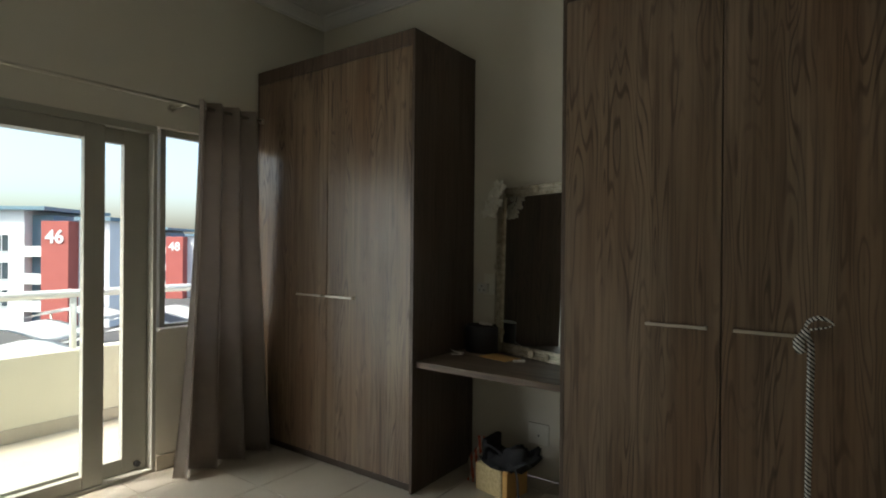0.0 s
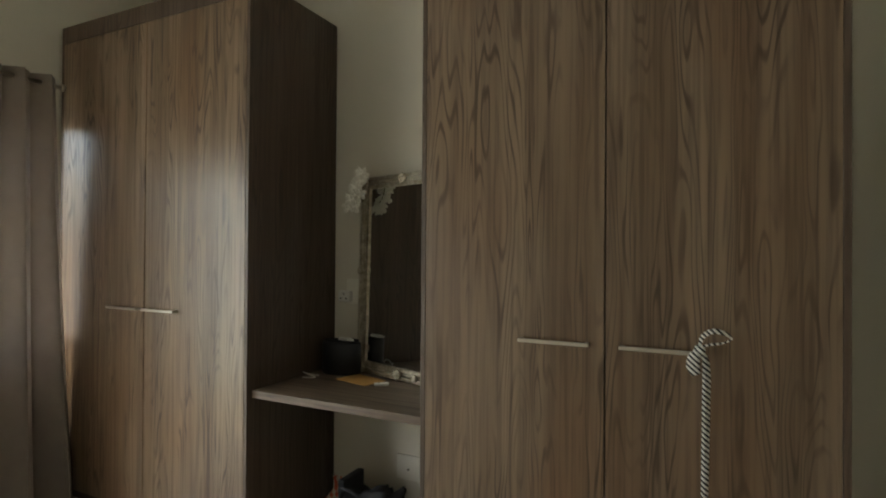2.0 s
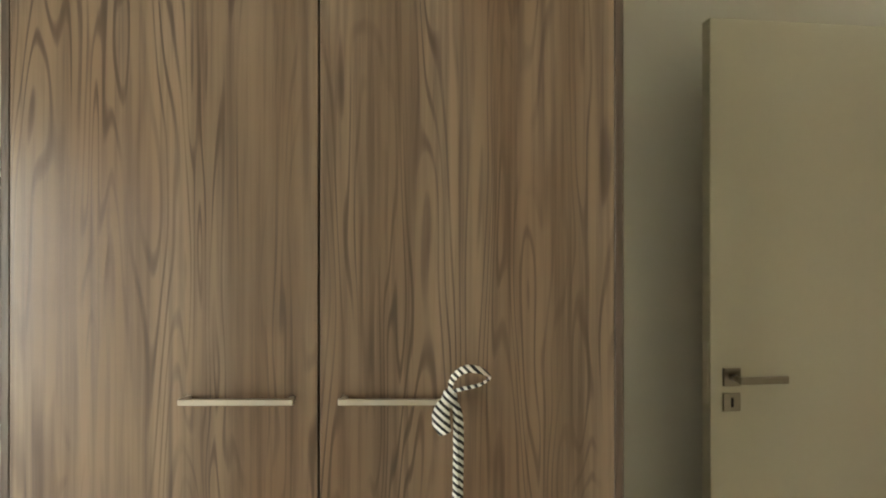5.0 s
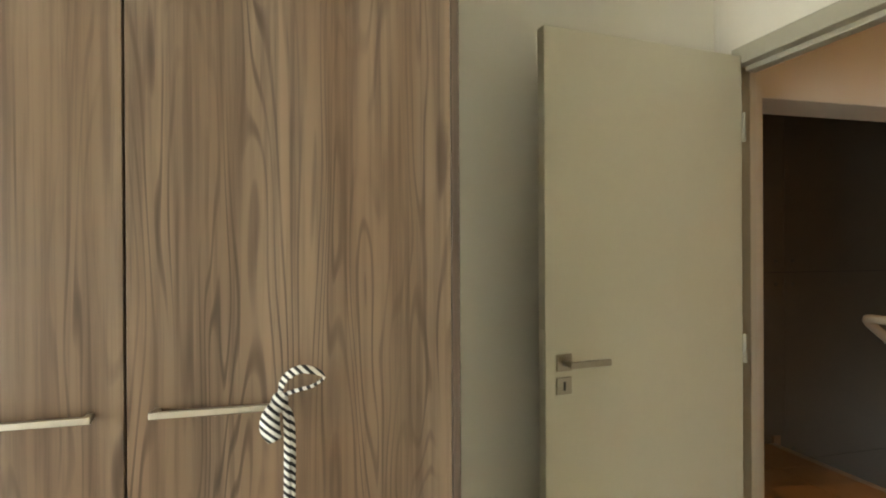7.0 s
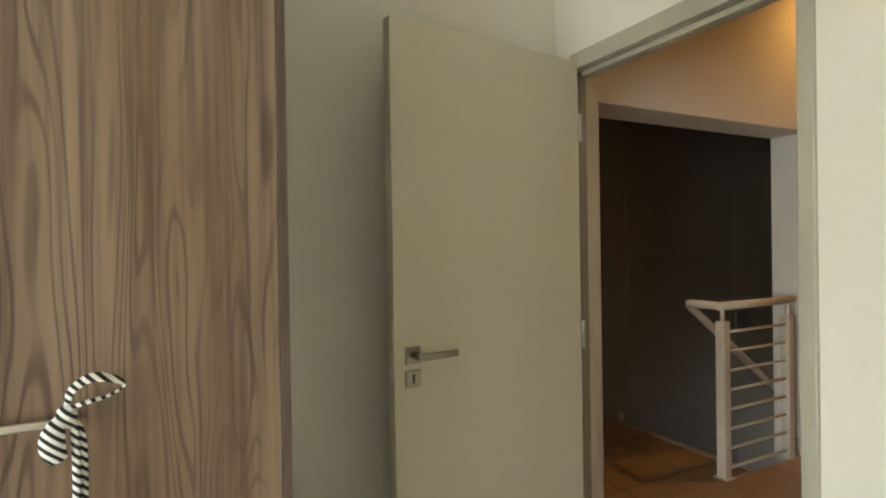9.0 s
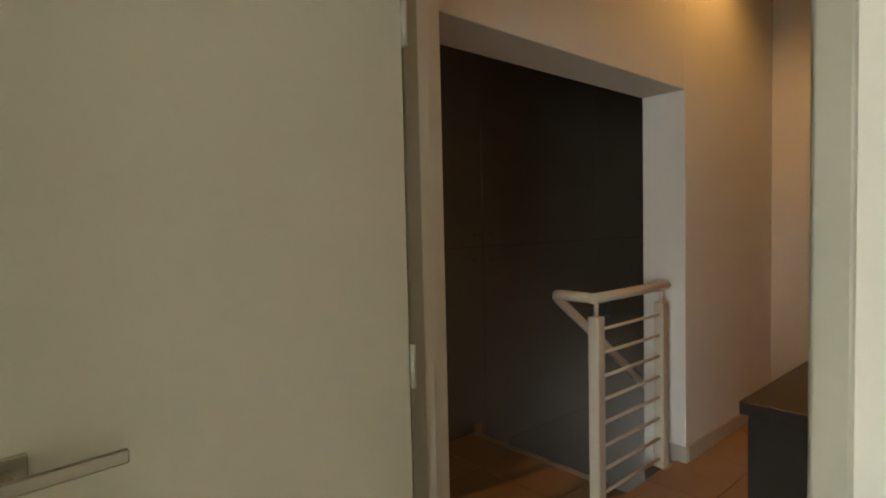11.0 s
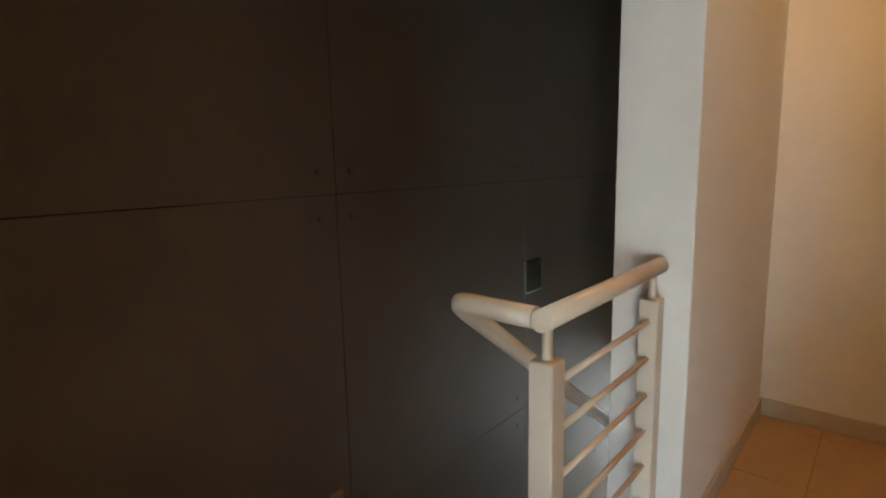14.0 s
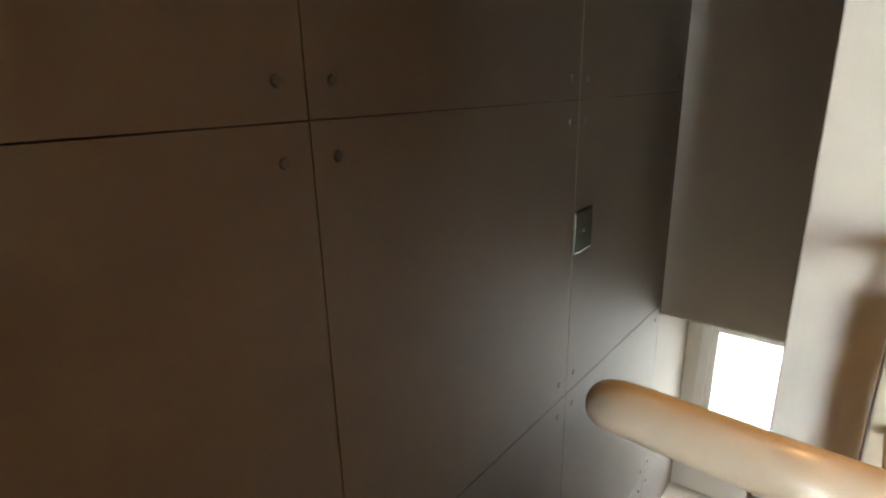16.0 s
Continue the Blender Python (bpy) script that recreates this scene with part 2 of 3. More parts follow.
def tube(points, r, sides=12, bm=None, flat=1.0, twist=0.0, cap=True):
    """A round (or flattened) section swept along points; radii may taper."""
    bm = bm or bmesh.new()
    pts = [Vector(p) for p in points]
    rs = r if isinstance(r, (list, tuple)) else [r] * len(pts)
    rings, up = [], None
    for i, p in enumerate(pts):
        d = (pts[min(i + 1, len(pts) - 1)] - pts[max(i - 1, 0)]).normalized()
        if up is None:
            up = Vector((0, 1, 0)) if abs(d.y) < 0.9 else Vector((1, 0, 0))
        side = d.cross(up).normalized()
        up = side.cross(d).normalized()
        a0 = twist * i
        ring = []
        for k in range(sides):
            a = 2 * math.pi * k / sides
            u, w = math.cos(a), math.sin(a) * flat
            u, w = u * math.cos(a0) - w * math.sin(a0), u * math.sin(a0) + w * math.cos(a0)
            ring.append(bm.verts.new(p + rs[i] * (side * u + up * w)))
        rings.append(ring)
    for a, c in zip(rings, rings[1:]):
        for k in range(sides):
            f = bm.faces.new((a[k], a[(k + 1) % sides], c[(k + 1) % sides], c[k]))
            f.smooth = True
    if cap:
        bm.faces.new(rings[0][::-1])
        bm.faces.new(rings[-1])
    return bm


def curve_pts(ctrl, n=8):
    """Catmull-Rom through control points."""
    p = [Vector(c) for c in ctrl]
    p = [2 * p[0] - p[1]] + p + [2 * p[-1] - p[-2]]
    out = []
    for i in range(1, len(p) - 2):
        for k in range(n):
            t = k / n
            a, b, c, d = p[i - 1], p[i], p[i + 1], p[i + 2]
            out.append(0.5 * (2 * b + (c - a) * t + (2 * a - 5 * b + 4 * c - d) * t * t + (3 * b - a - 3 * c + d) * t ** 3))
    out.append(p[-2])
    return out


def profile_x(poly, x0, x1, bm=None):
    """A (y, z) outline drawn out along x."""
    bm = bm or bmesh.new()
    a = [bm.verts.new((x0, y, z)) for y, z in poly]
    c = [bm.verts.new((x1, y, z)) for y, z in poly]
    for k in range(len(poly)):
        j = (k + 1) % len(poly)
        bm.faces.new((a[k], a[j], c[j], c[k]))
    bm.faces.new(a[::-1])
    bm.faces.new(c)
    return bm


# ---- numbers of the plan ----
XW, XE, YN, YS, ZC = -2.03, 2.79, 0.615, -4.0, 3.19     # bedroom
XE2 = 2.915                                            # landing side of the door wall
YP, YP2, YPAN = 0.766, 1.002, 1.865                       # landing wall, stair side, panelled wall
XPIER, XEND, XLOW = 4.825, 6.105, 7.75
ZLOW = -1.93
ZHALL = 3.1
ZL = 0.04                                               # landing floor, a low threshold up

# ---- structure: bedroom ----
thing("wall_north", boxes((XW - 0.2, YN, 0, XE2, YN + 0.15, ZC + 0.1)), WALL, "cream painted plaster wall behind the wardrobes", "wall", kind="structure")
thing("wall_south", boxes((XW - 0.2, YS - 0.15, 0, XE2, YS, ZC + 0.1)), WALL, "cream painted plaster wall of the bedroom", "wall", kind="structure")
OY0, OY1, WY0, WY1 = -3.2, -0.70, -0.66, -0.04        # sliding-door and side-window openings
OZ, WZ = 2.10, 0.85
thing("wall_west", boxes((XW - 0.2, YS, 0, XW, OY0, ZC + 0.1), (XW - 0.2, OY0, OZ, XW, WY1, ZC + 0.1), (XW - 0.2, OY1, 0, XW, WY1, WZ), (XW - 0.2, WY1, 0, XW, YN, ZC + 0.1)),
      WALL, "cream plaster wall with balcony door opening", "wall", kind="structure")
DY0, DY1, DZ = -0.355, 0.55, 2.045                      # bedroom door opening
thing("wall_east", boxes((XE, YS, 0, XE2, DY0, ZC + 0.1), (XE, DY0, DZ, XE2, DY1, ZC + 0.1), (XE, DY1, 0, XE2, YN, ZC + 0.1)),
      WALL, "cream plaster wall with open doorway", "wall", kind="structure")
thing("ceiling", boxes((XW - 0.2, YS, ZC, XE2, YN + 0.15, ZC + 0.15)), CEIL, "white painted bedroom ceiling", "ceiling", kind="structure")
COR = [(0, 0), (-0.012, 0.0), (-0.016, 0.012), (-0.03, 0.02), (-0.055, 0.045), (-0.07, 0.062), (-0.082, 0.064), (-0.085, 0.08), (0, 0.08)]
bm = profile_x([(YN + y, ZC - 0.08 + z) for y, z in COR], XW, XE)
tr = bmesh.new()
profile_x([(y, z) for y, z in COR], YS, YN - 0.001, tr)
for v in tr.verts:
    v.co = Vector((XW - v.co.y, v.co.x, ZC - 0.08 + v.co.z))
me = bpy.data.meshes.new("tmp")
tr.to_mesh(me)
tr.free()
bm.from_mesh(me)
bpy.data.meshes.remove(me)
thing("cornice_trim", bm, CEIL, "white moulded plaster cornice under the ceiling", "cornice", kind="structure")
floor = thing("floor", boxes((XW - 0.2, YS, -0.14, XE2 - 0.06, YN, -0.006)), GROUT, "beige ceramic tile bedroom floor", "floor", kind="structure")
thing("baseboard", boxes((XW, OY1 + 0.001, 0, XW + 0.012, -0.02, 0.09), (1.60, YN - 0.012, 0, XE - 0.001, YN, 0.09), bevel=0.003), SKIRT, "beige tile skirting along the wall", "skirting", kind="structure")

# ---- structure: landing and stairwell ----
XS = 4.32                                              # top riser
thing("wall_landing_north", boxes((XPIER, YP, -2.0, XEND + 0.15, YP2, ZHALL), bevel=0.004), LANDING, "off-white plaster wall ending in a pier", "wall", kind="structure")
thing("wall_under_landing", boxes((XS - 0.1, YP + 0.02, ZLOW, XPIER, YP2 - 0.01, -0.16)), LANDING, "plaster wall below the landing edge", "wall", kind="structure")
thing("wall_lower_side", boxes((XEND + 0.15, YP, ZLOW, XLOW, YP2, ZHALL)), LANDING, "plaster side wall of the lower stair", "wall", kind="structure")
thing("wall_landing_east", boxes((XEND, -1.2, -0.1, XEND + 0.15, YP, ZHALL)), LANDING, "off-white plaster wall closing the landing", "wall", kind="structure")
thing("wall_landing_south", boxes((XE2, -1.35, -0.1, XEND + 0.15, -1.2, ZHALL)), LANDING, "off-white plaster landing wall", "wall", kind="structure")
thing("wall_stair_west", boxes((XE2 - 0.13, YN + 0.151, -0.1, XE2, YPAN + 0.1, ZHALL)), LANDING, "plaster wall at the head of the stair", "wall", kind="structure")
thing("wall_landing_west_pier", boxes((XE2 + 0.001, 0.661, 0, 3.06, YP2, 2.0), bevel=0.004), LANDING, "off-white plaster pier beside the bedroom door", "wall", kind="structure")
thing("beam", boxes((XE2 + 0.001, YP, 2.0, XPIER, YP2, ZHALL), bevel=0.004), LANDING, "plastered beam across the stair opening", "beam", kind="structure")
thing("ceiling_landing", boxes((XE2, -1.35, ZHALL, XLOW + 0.1, YPAN + 0.1, ZHALL + 0.15)), CEIL, "white painted landing ceiling", "ceiling", kind="structure")
thing("wall_drop", boxes((7.0, YP2, -0.159, 7.14, YPAN - 0.0125, ZHALL)), LANDING, "plaster downstand wall over the lower stair", "wall", kind="structure")
thing("ceiling_lower", boxes((7.14, YP2, -0.159, XLOW, YPAN - 0.0125, -0.05)), CEIL, "white soffit over the lower landing", "ceiling", kind="structure")
WL0, WL1 = 1.09, 1.69
thing("wall_lower_east", boxes((XLOW, 0.75, ZLOW, XLOW + 0.15, WL0, 0.2), (XLOW, WL1, ZLOW, XLOW + 0.15, YPAN + 0.1, 0.2), (XLOW, WL0, ZLOW, XLOW + 0.15, WL1, -1.63), (XLOW, WL0, -0.47, XLOW + 0.15, WL1, 0.2)),
      LANDING, "plaster wall with bright stair window", "wall", kind="structure")
thing("floor_lower", boxes((6.85, YP2, ZLOW - 0.15, XLOW, YPAN, ZLOW)), TILE, "beige tile floor of the lower landing", "floor", kind="structure")
landing_floor = thing("floor_landing", boxes((XE2 - 0.06, -1.2, -0.16, XEND, YP + 0.05, ZL - 0.006), (XE2, YP + 0.05, -0.16, XS, YPAN, ZL - 0.006)), GROUT, "orange-brown ceramic tile landing floor", "floor", kind="structure")
thing("baseboard_landing", boxes((XPIER + 0.012, YP - 0.012, ZL, XEND, YP, ZL + 0.085), (XPIER - 0.012, YP - 0.012, ZL, XPIER, YP2 - 0.06, ZL + 0.085), (XEND - 0.012, -1.2, ZL, XEND, YP - 0.012, ZL + 0.085), bevel=0.003),
      SKIRT, "beige tile skirting round the landing", "skirting", kind="structure")

# stair: eleven tiled steps going down along the panelled wall
stair = tagged(new("stairs"), "tiled stair descending beside the panelled wall", "stairs", kind="structure")
for i in range(11):
    z, x = -0.175 * (i + 1), XS + 0.24 * i
    part("step", boxes((x, YP2 - 0.005, z - 0.22, x + 0.26, YPAN - 0.012, z - 0.012)), TILE_HALL, stair)
    part("tread", box(x - 0.0, YP2, z - 0.012, x + 0.255, YPAN - 0.014, z, 0.004), TILE_HALL, stair)
for i in range(10):
    z, x = -0.175 * (i + 1), XS + 0.24 * i
    part("step_skirting", boxes((x, YPAN - 0.024, z + 0.001, x + 0.24, YPAN - 0.0125, z + 0.09), (x, YPAN - 0.024, z + 0.09, x + 0.055, YPAN - 0.0125, z + 0.265)), TILE_HALL, stair)
part("nosing", box(XS - 0.03, YP2 - 0.1, -0.03, XS + 0.012, YPAN - 0.014, ZL + 0.004, 0.004), SKIRT, stair)

# panelled wall: big sheets with fine open joints and capped screws
pw = thing("wall_panelled", boxes((XE2 - 0.13, YPAN, ZLOW - 0.1, XLOW + 0.15, YPAN + 0.15, ZHALL)), DARK, "wall clad in large brown-grey fibre-cement sheets", "wall", kind="structure")
PX = [XE2 + 0.001, 3.155, 4.424, 5.694, 6.975, XLOW - 0.001]
PZ = [ZLOW, -1.37, -0.09, 1.19, 2.47, ZHALL - 0.001]
for xa, xb in zip(PX, PX[1:]):
    for za, zb in zip(PZ, PZ[1:]):
        part("panel", box(xa + 0.0015, YPAN - 0.012, za + 0.0015, xb - 0.0015, YPAN - 0.001, zb - 0.0015, 0.0008, 1), PANEL, pw)
cap = bmesh.new()
bmesh.ops.create_cone(cap, cap_ends=True, segments=14, radius1=0.014, radius2=0.011, depth=0.005)
bmesh.ops.rotate(cap, verts=cap.verts, matrix=Matrix.Rotation(radians(90), 3, "X"))
cap_mesh = mesh_of("screw", cap, SCREW)
for x in PX[1:-1]:
    for z in PZ[1:-1]:
        for sx in (-0.07, 0.07):
            for sz in (-0.08, 0.08):
                s = new("screw", cap_mesh)
                s.parent = pw
                s.location = (x + sx, YPAN - 0.0145, z + sz)

# ---- landing things ----
rail = empty("stair_guard_rail", (0, 0, 0), "cream enamelled steel guard rail with thin bars", "railing")
GY = 0.837
part("handrail", tube([(4.080, GY, 0.99), (4.762, GY, 0.99)], 0.0232, 24), RAIL, rail)
bm = tube([(4.098, GY + 0.02, 0.99), (4.100, 0.94, 0.99), (4.106, 1.030, 0.99), (4.112, 1.054, 0.986), (4.128, 1.066, 0.975), (4.16, 1.074, 0.952), (4.24, 1.074, 0.894), (4.42, 1.072, 0.763), (6.1, 1.070, -0.462)], 0.0230, 24)
part("stair_handrail", bm, RAIL, rail)
for x in (4.107, 4.700):
    post = part("post", box(x - 0.027, GY - 0.027, ZL, x + 0.027, GY + 0.027, 0.907, 0.004), RAIL, rail)
    part("pin", tube([(x, GY, 0.907), (x, GY, 0.975)], 0.011), RAIL, post)
    part("base_plate", box(x - 0.04, GY - 0.04, ZL, x + 0.04, GY + 0.04, ZL + 0.006, 0.002), RAIL, post)
for k in range(8):
    z = 0.085 + 0.1085 * k
    part("bar", tube([(4.13, GY, z), (4.68, GY, z)], 0.008, 10), RAIL, rail)
part("wall_bracket", tube([(5.2, YP2, 0.13), (5.2, 1.05, 0.13), (5.2, 1.062, 0.19)], 0.008), RAIL, rail)

light = empty("step_light", (5.765, YPAN - 0.012, 0.662), "small brushed metal plate on the panelled wall", "wall plate")
part("plate", box(-0.082, -0.014, -0.09, 0.082, 0, 0.09, 0.006), PLATE_METAL, light)
part("screw", tube([(0.0, -0.017, 0), (0, -0.013, 0)], 0.008), SCREW, light)

table = empty("console_table", (4.085, -0.21, ZL), "dark brown veneered console table on the landing", "table")
part("tabletop", box(-0.365, -0.31, 0.71, 0.365, 0.31, 0.75, 0.004), TABLE, table)
for sx in (-0.33, 0.33):
    part("side_panel", box(sx - 0.02, -0.29, 0, sx + 0.02, 0.29, 0.709, 0.003), TABLE, table)
part("back_panel", box(-0.309, -0.28, 0.1, 0.309, -0.26, 0.708, 0.002), TABLE, table)

for x, y in ((5.0, 0.46), (3.5, -0.25)):
    d = empty("downlight", (x, y, ZHALL), "small round recessed ceiling downlight, lit warm", "downlight", "landing downlights")
    bm = bmesh.new()
    bmesh.ops.create_cone(bm, cap_ends=False, segments=28, radius1=0.052, radius2=0.042, depth=0.012)
    bmesh.ops.translate(bm, verts=bm.verts, vec=(0, 0, -0.006))
    part("trim_ring", bm, WHITE, d)

win = empty("window_lower", (XLOW + 0.05, (WL0 + WL1) / 2, -1.05), "bright glazed stair window with white frame", "window", kind="structure")
WH = (WL1 - WL0) / 2
for a in ((-0.05, -WH, -0.58, 0.03, -WH + 0.05, 0.58), (-0.05, WH - 0.05, -0.58, 0.03, WH, 0.58), (-0.05, -WH + 0.05, 0.53, 0.03, WH - 0.05, 0.58), (-0.05, -WH + 0.05, -0.58, 0.03, WH - 0.05, -0.53)):
    part("window_frame", box(*a, 0.004), WHITE, win)
for a in ((-0.062, -WH - 0.07, -0.65, -0.0505, -WH, 0.65), (-0.062, WH, -0.65, -0.0505, WH + 0.07, 0.65), (-0.062, -WH, 0.58, -0.0505, WH, 0.65), (-0.062, -WH, -0.65, -0.0505, WH, -0.58)):
    part("architrave", box(*a, 0.003), WHITE, win)

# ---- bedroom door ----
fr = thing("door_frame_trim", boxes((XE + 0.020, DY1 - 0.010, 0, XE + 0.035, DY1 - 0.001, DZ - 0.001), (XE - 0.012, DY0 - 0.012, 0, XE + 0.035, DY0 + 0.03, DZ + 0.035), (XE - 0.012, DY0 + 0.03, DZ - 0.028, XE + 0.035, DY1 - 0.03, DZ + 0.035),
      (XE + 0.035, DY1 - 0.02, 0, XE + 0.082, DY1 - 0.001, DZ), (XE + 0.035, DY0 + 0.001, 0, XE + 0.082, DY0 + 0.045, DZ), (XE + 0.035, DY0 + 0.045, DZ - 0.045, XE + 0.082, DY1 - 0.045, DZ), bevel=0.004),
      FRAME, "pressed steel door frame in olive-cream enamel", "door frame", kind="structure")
door = empty("door_1", (XE - 0.022, DY1 - 0.045, 0.008), "open flush door in olive-cream enamel", "door", kind="structure", rz=180 + 6.2)
LW = 0.802
part("leaf", box(0, 0, 0, LW, 0.04, 2.032, 0.003), DOOR, door)
def lever(side):
    y = 0.04 if side > 0 else 0.0
    h = part("door_handle", box(LW - 0.088, min(y, y + side * 0.009), 0.983, LW - 0.036, max(y, y + side * 0.009), 1.035, 0.002), HARDWARE, door, "satin steel lever handle on square rose")
    part("neck", tube([(LW - 0.062, y + side * 0.008, 1.009), (LW - 0.062, y + side * 0.055, 1.009)], 0.0095), HARDWARE, h)
    part("lever", box(LW - 0.195, y + side * 0.055 - 0.006, 1.0, LW - 0.05, y + side * 0.055 + 0.006, 1.02, 0.003), HARDWARE, h)
    k = part("key_rose", box(LW - 0.088, min(y, y + side * 0.007), 0.912, LW - 0.036, max(y, y + side * 0.007), 0.964, 0.002), HARDWARE, door, "square satin steel keyhole rose")
    part("keyhole", box(LW - 0.066, min(y, y + side * 0.0085), 0.924, LW - 0.058, max(y, y + side * 0.0085), 0.951, 0.001), DARK, k)
lever(1)
lever(-1)
part("lock_strip", box(LW - 0.001, 0.008, 0.93, LW + 0.002, 0.032, 1.11, 0.001), STEEL, door)
for z in (0.25, 1.0, 1.78):
    part("hinge", tube([(-0.004, 0.046, z - 0.05), (-0.004, 0.046, z + 0.05)], 0.007), FRAME, door)

# ---- wardrobes ----
def handle(parent, x0, x1, z, y=-0.018):
    h = part("handle", box(x0, y - 0.034, z - 0.006, x1, y - 0.024, z + 0.006, 0.0015), STEEL, parent, "slim satin steel bar handle")
    for x in (x0 + 0.004, x1 - 0.014):
        part("foot", box(x, y - 0.024, z - 0.005, x + 0.01, y, z + 0.005), STEEL, h)


def wardrobe(x0, x1, split, label, h1, h2):
    w = empty("wardrobe", (x0, 0, 0), label, "wardrobe", "built-in wardrobes")
    wd, top = x1 - x0, 2.60
    part("side_panel", box(0, -0.018, 0, 0.018, YN - 0.002, top, 0.001, 1), WOOD_SHADED, w)
    part("side_panel", box(wd - 0.018, -0.018, 0, wd, YN - 0.002, top, 0.001, 1), WOOD_SHADED, w)
    part("top_panel", box(0.0185, 0, top - 0.018, wd - 0.0185, YN - 0.002, top), WOOD_SHADED, w)
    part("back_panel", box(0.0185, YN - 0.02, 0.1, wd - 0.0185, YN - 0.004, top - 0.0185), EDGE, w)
    part("fascia", box(0.0185, -0.018, 2.51, wd - 0.0185, 0.0, top, 0.001, 1), WOOD_SHADED, w)
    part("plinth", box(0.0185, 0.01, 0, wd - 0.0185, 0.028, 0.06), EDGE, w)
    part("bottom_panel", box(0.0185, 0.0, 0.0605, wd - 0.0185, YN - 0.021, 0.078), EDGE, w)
    s = split - x0
    for a, b, hx in ((0.0195, s - 0.0025, h1), (s + 0.0025, wd - 0.0195, h2)):
        d = part("door", box(a, -0.018, 0.055, b, -0.0005, 2.506, 0.0012, 1), WOOD, w)
        handle(d, hx[0] - x0, hx[1] - x0, 1.068)
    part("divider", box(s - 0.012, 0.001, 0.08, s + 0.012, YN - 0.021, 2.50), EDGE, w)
    return w


wardrobe(-2.0, -0.584, -1.281, "tall grey-brown woodgrain two-door wardrobe beside the curtain", (-1.535, -1.30), (-1.262, -1.03))
wardrobe(0.288, 1.594, 0.954, "tall grey-brown woodgrain wardrobe with ribbon on its handle", (0.674, 0.908), (1.000, 1.235))

desk = thing("desk_shelf", box(-0.583, 0.012, 0.703, 0.287, YN - 0.002, 0.738, 0.003), WOOD_TOP, "woodgrain dressing shelf fixed between two wardrobes", "desk")

# ---- dressing shelf things ----
mir = empty("mirror", (-0.085, 0.476, 0.739), "ornate antique-silver framed mirror leaning on the wall", "mirror")
mir.rotation_euler = (radians(-1.5), 0, radians(-17))
MW, MH, FW = 0.32, 1.01, 0.062
def moulding(name, x0, z0, x1, z1):
    """One stepped frame side with raised beads."""
    bm = bmesh.new()
    wide = x1 - x0 > z1 - z0
    for k, (a, b, y) in enumerate(((0.0, 1.0, 0.010), (0.05, 0.40, 0.024), (0.46, 0.62, 0.018), (0.68, 0.98, 0.014))):
        outer = (z0 > MH / 2) if wide else (x0 > 0)
        a, b = (1 - b, 1 - a) if outer else (a, b)
        s = (x0, -y, z0 + (z1 - z0) * a, x1, 0.012, z0 + (z1 - z0) * b) if wide else (x0 + (x1 - x0) * a, -y, z0, x0 + (x1 - x0) * b, 0.012, z1)
        box(*s, bevel=0.004, bm=bm)
    return part(name, bm, SILVER, mir)
moulding("frame_side", -MW, 0, -MW + FW, MH)
moulding("frame_side", MW - FW, 0, MW, MH)
moulding("frame_side", -MW + FW, 0, MW - FW, FW)
moulding("frame_side", -MW + FW, MH - FW, MW - FW, MH)
part("mirror_glass", box(-MW + FW - 0.002, -0.004, FW - 0.002, MW - FW + 0.002, 0.006, MH - FW + 0.002), MIRROR, mir)
part("backing", box(-MW + 0.01, 0.0125, 0.01, MW - 0.01, 0.018, MH - 0.01), EDGE, mir)
def rosette(x, z, s):
    bm = bmesh.new()
    for k in range(9):
        a = 2 * math.pi * k / 8
        r = 0 if k == 8 else s * 0.62
        m = Matrix.Translation((x + r * math.cos(a), -0.026, z + r * math.sin(a))) @ Matrix.Diagonal((s * 0.42, 0.010, s * 0.42, 1))
        bmesh.ops.create_icosphere(bm, subdivisions=1, radius=1, matrix=m)
    for f in bm.faces:
        f.smooth = True
    part("rosette", bm, SILVER, mir)
for x, z, s in ((-MW + 0.03, 0.03, 0.036), (-MW + 0.03, MH - 0.03, 0.036), (MW - 0.03, 0.03, 0.036), (MW - 0.03, MH - 0.03, 0.036), (-MW + 0.02, MH * 0.52, 0.026), (MW - 0.02, MH * 0.52, 0.026), (0, MH - 0.028, 0.03), (0, 0.03, 0.03), (-MW + 0.03, 0.12, 0.024), (0.12, 0.03, 0.02)):
    rosette(x, z, s)

# blossom garland hung on the mirror's corner
gar = empty("flower_garland", (-0.085, 0.476, 0.739), "garland of white silk blossoms on the mirror corner", "flower garland", rz=-15)
rng = random.Random(4)
vine = curve_pts([(-0.320, -0.045, 0.83), (-0.300, -0.052, 0.875), (-0.265, -0.055, 0.92), (-0.250, -0.052, 0.965), (-0.215, -0.045, 0.995)], 6)
part("stem", tube(vine, 0.003, 6), STEM, gar)
for k in range(40):
    p = vine[rng.randrange(len(vine))] + Vector((rng.uniform(-0.03, 0.03), rng.uniform(-0.028, 0.0), rng.uniform(-0.03, 0.03)))
    bm = bmesh.new()
    r = rng.uniform(0.017, 0.026)
    for q in range(5):
        a = 2 * math.pi * q / 5
        m = Matrix.Translation(p) @ Euler((rng.uniform(-0.7, 0.7), a, rng.uniform(-0.5, 0.5))).to_matrix().to_4x4() @ Matrix.Translation((0, 0, r * 0.75)) @ Matrix.Diagonal((r * 0.55, r * 0.22, r * 0.7, 1))
        bmesh.ops.create_icosphere(bm, subdivisions=1, radius=1, matrix=m)
    part("blossom", bm, PETAL, gar)

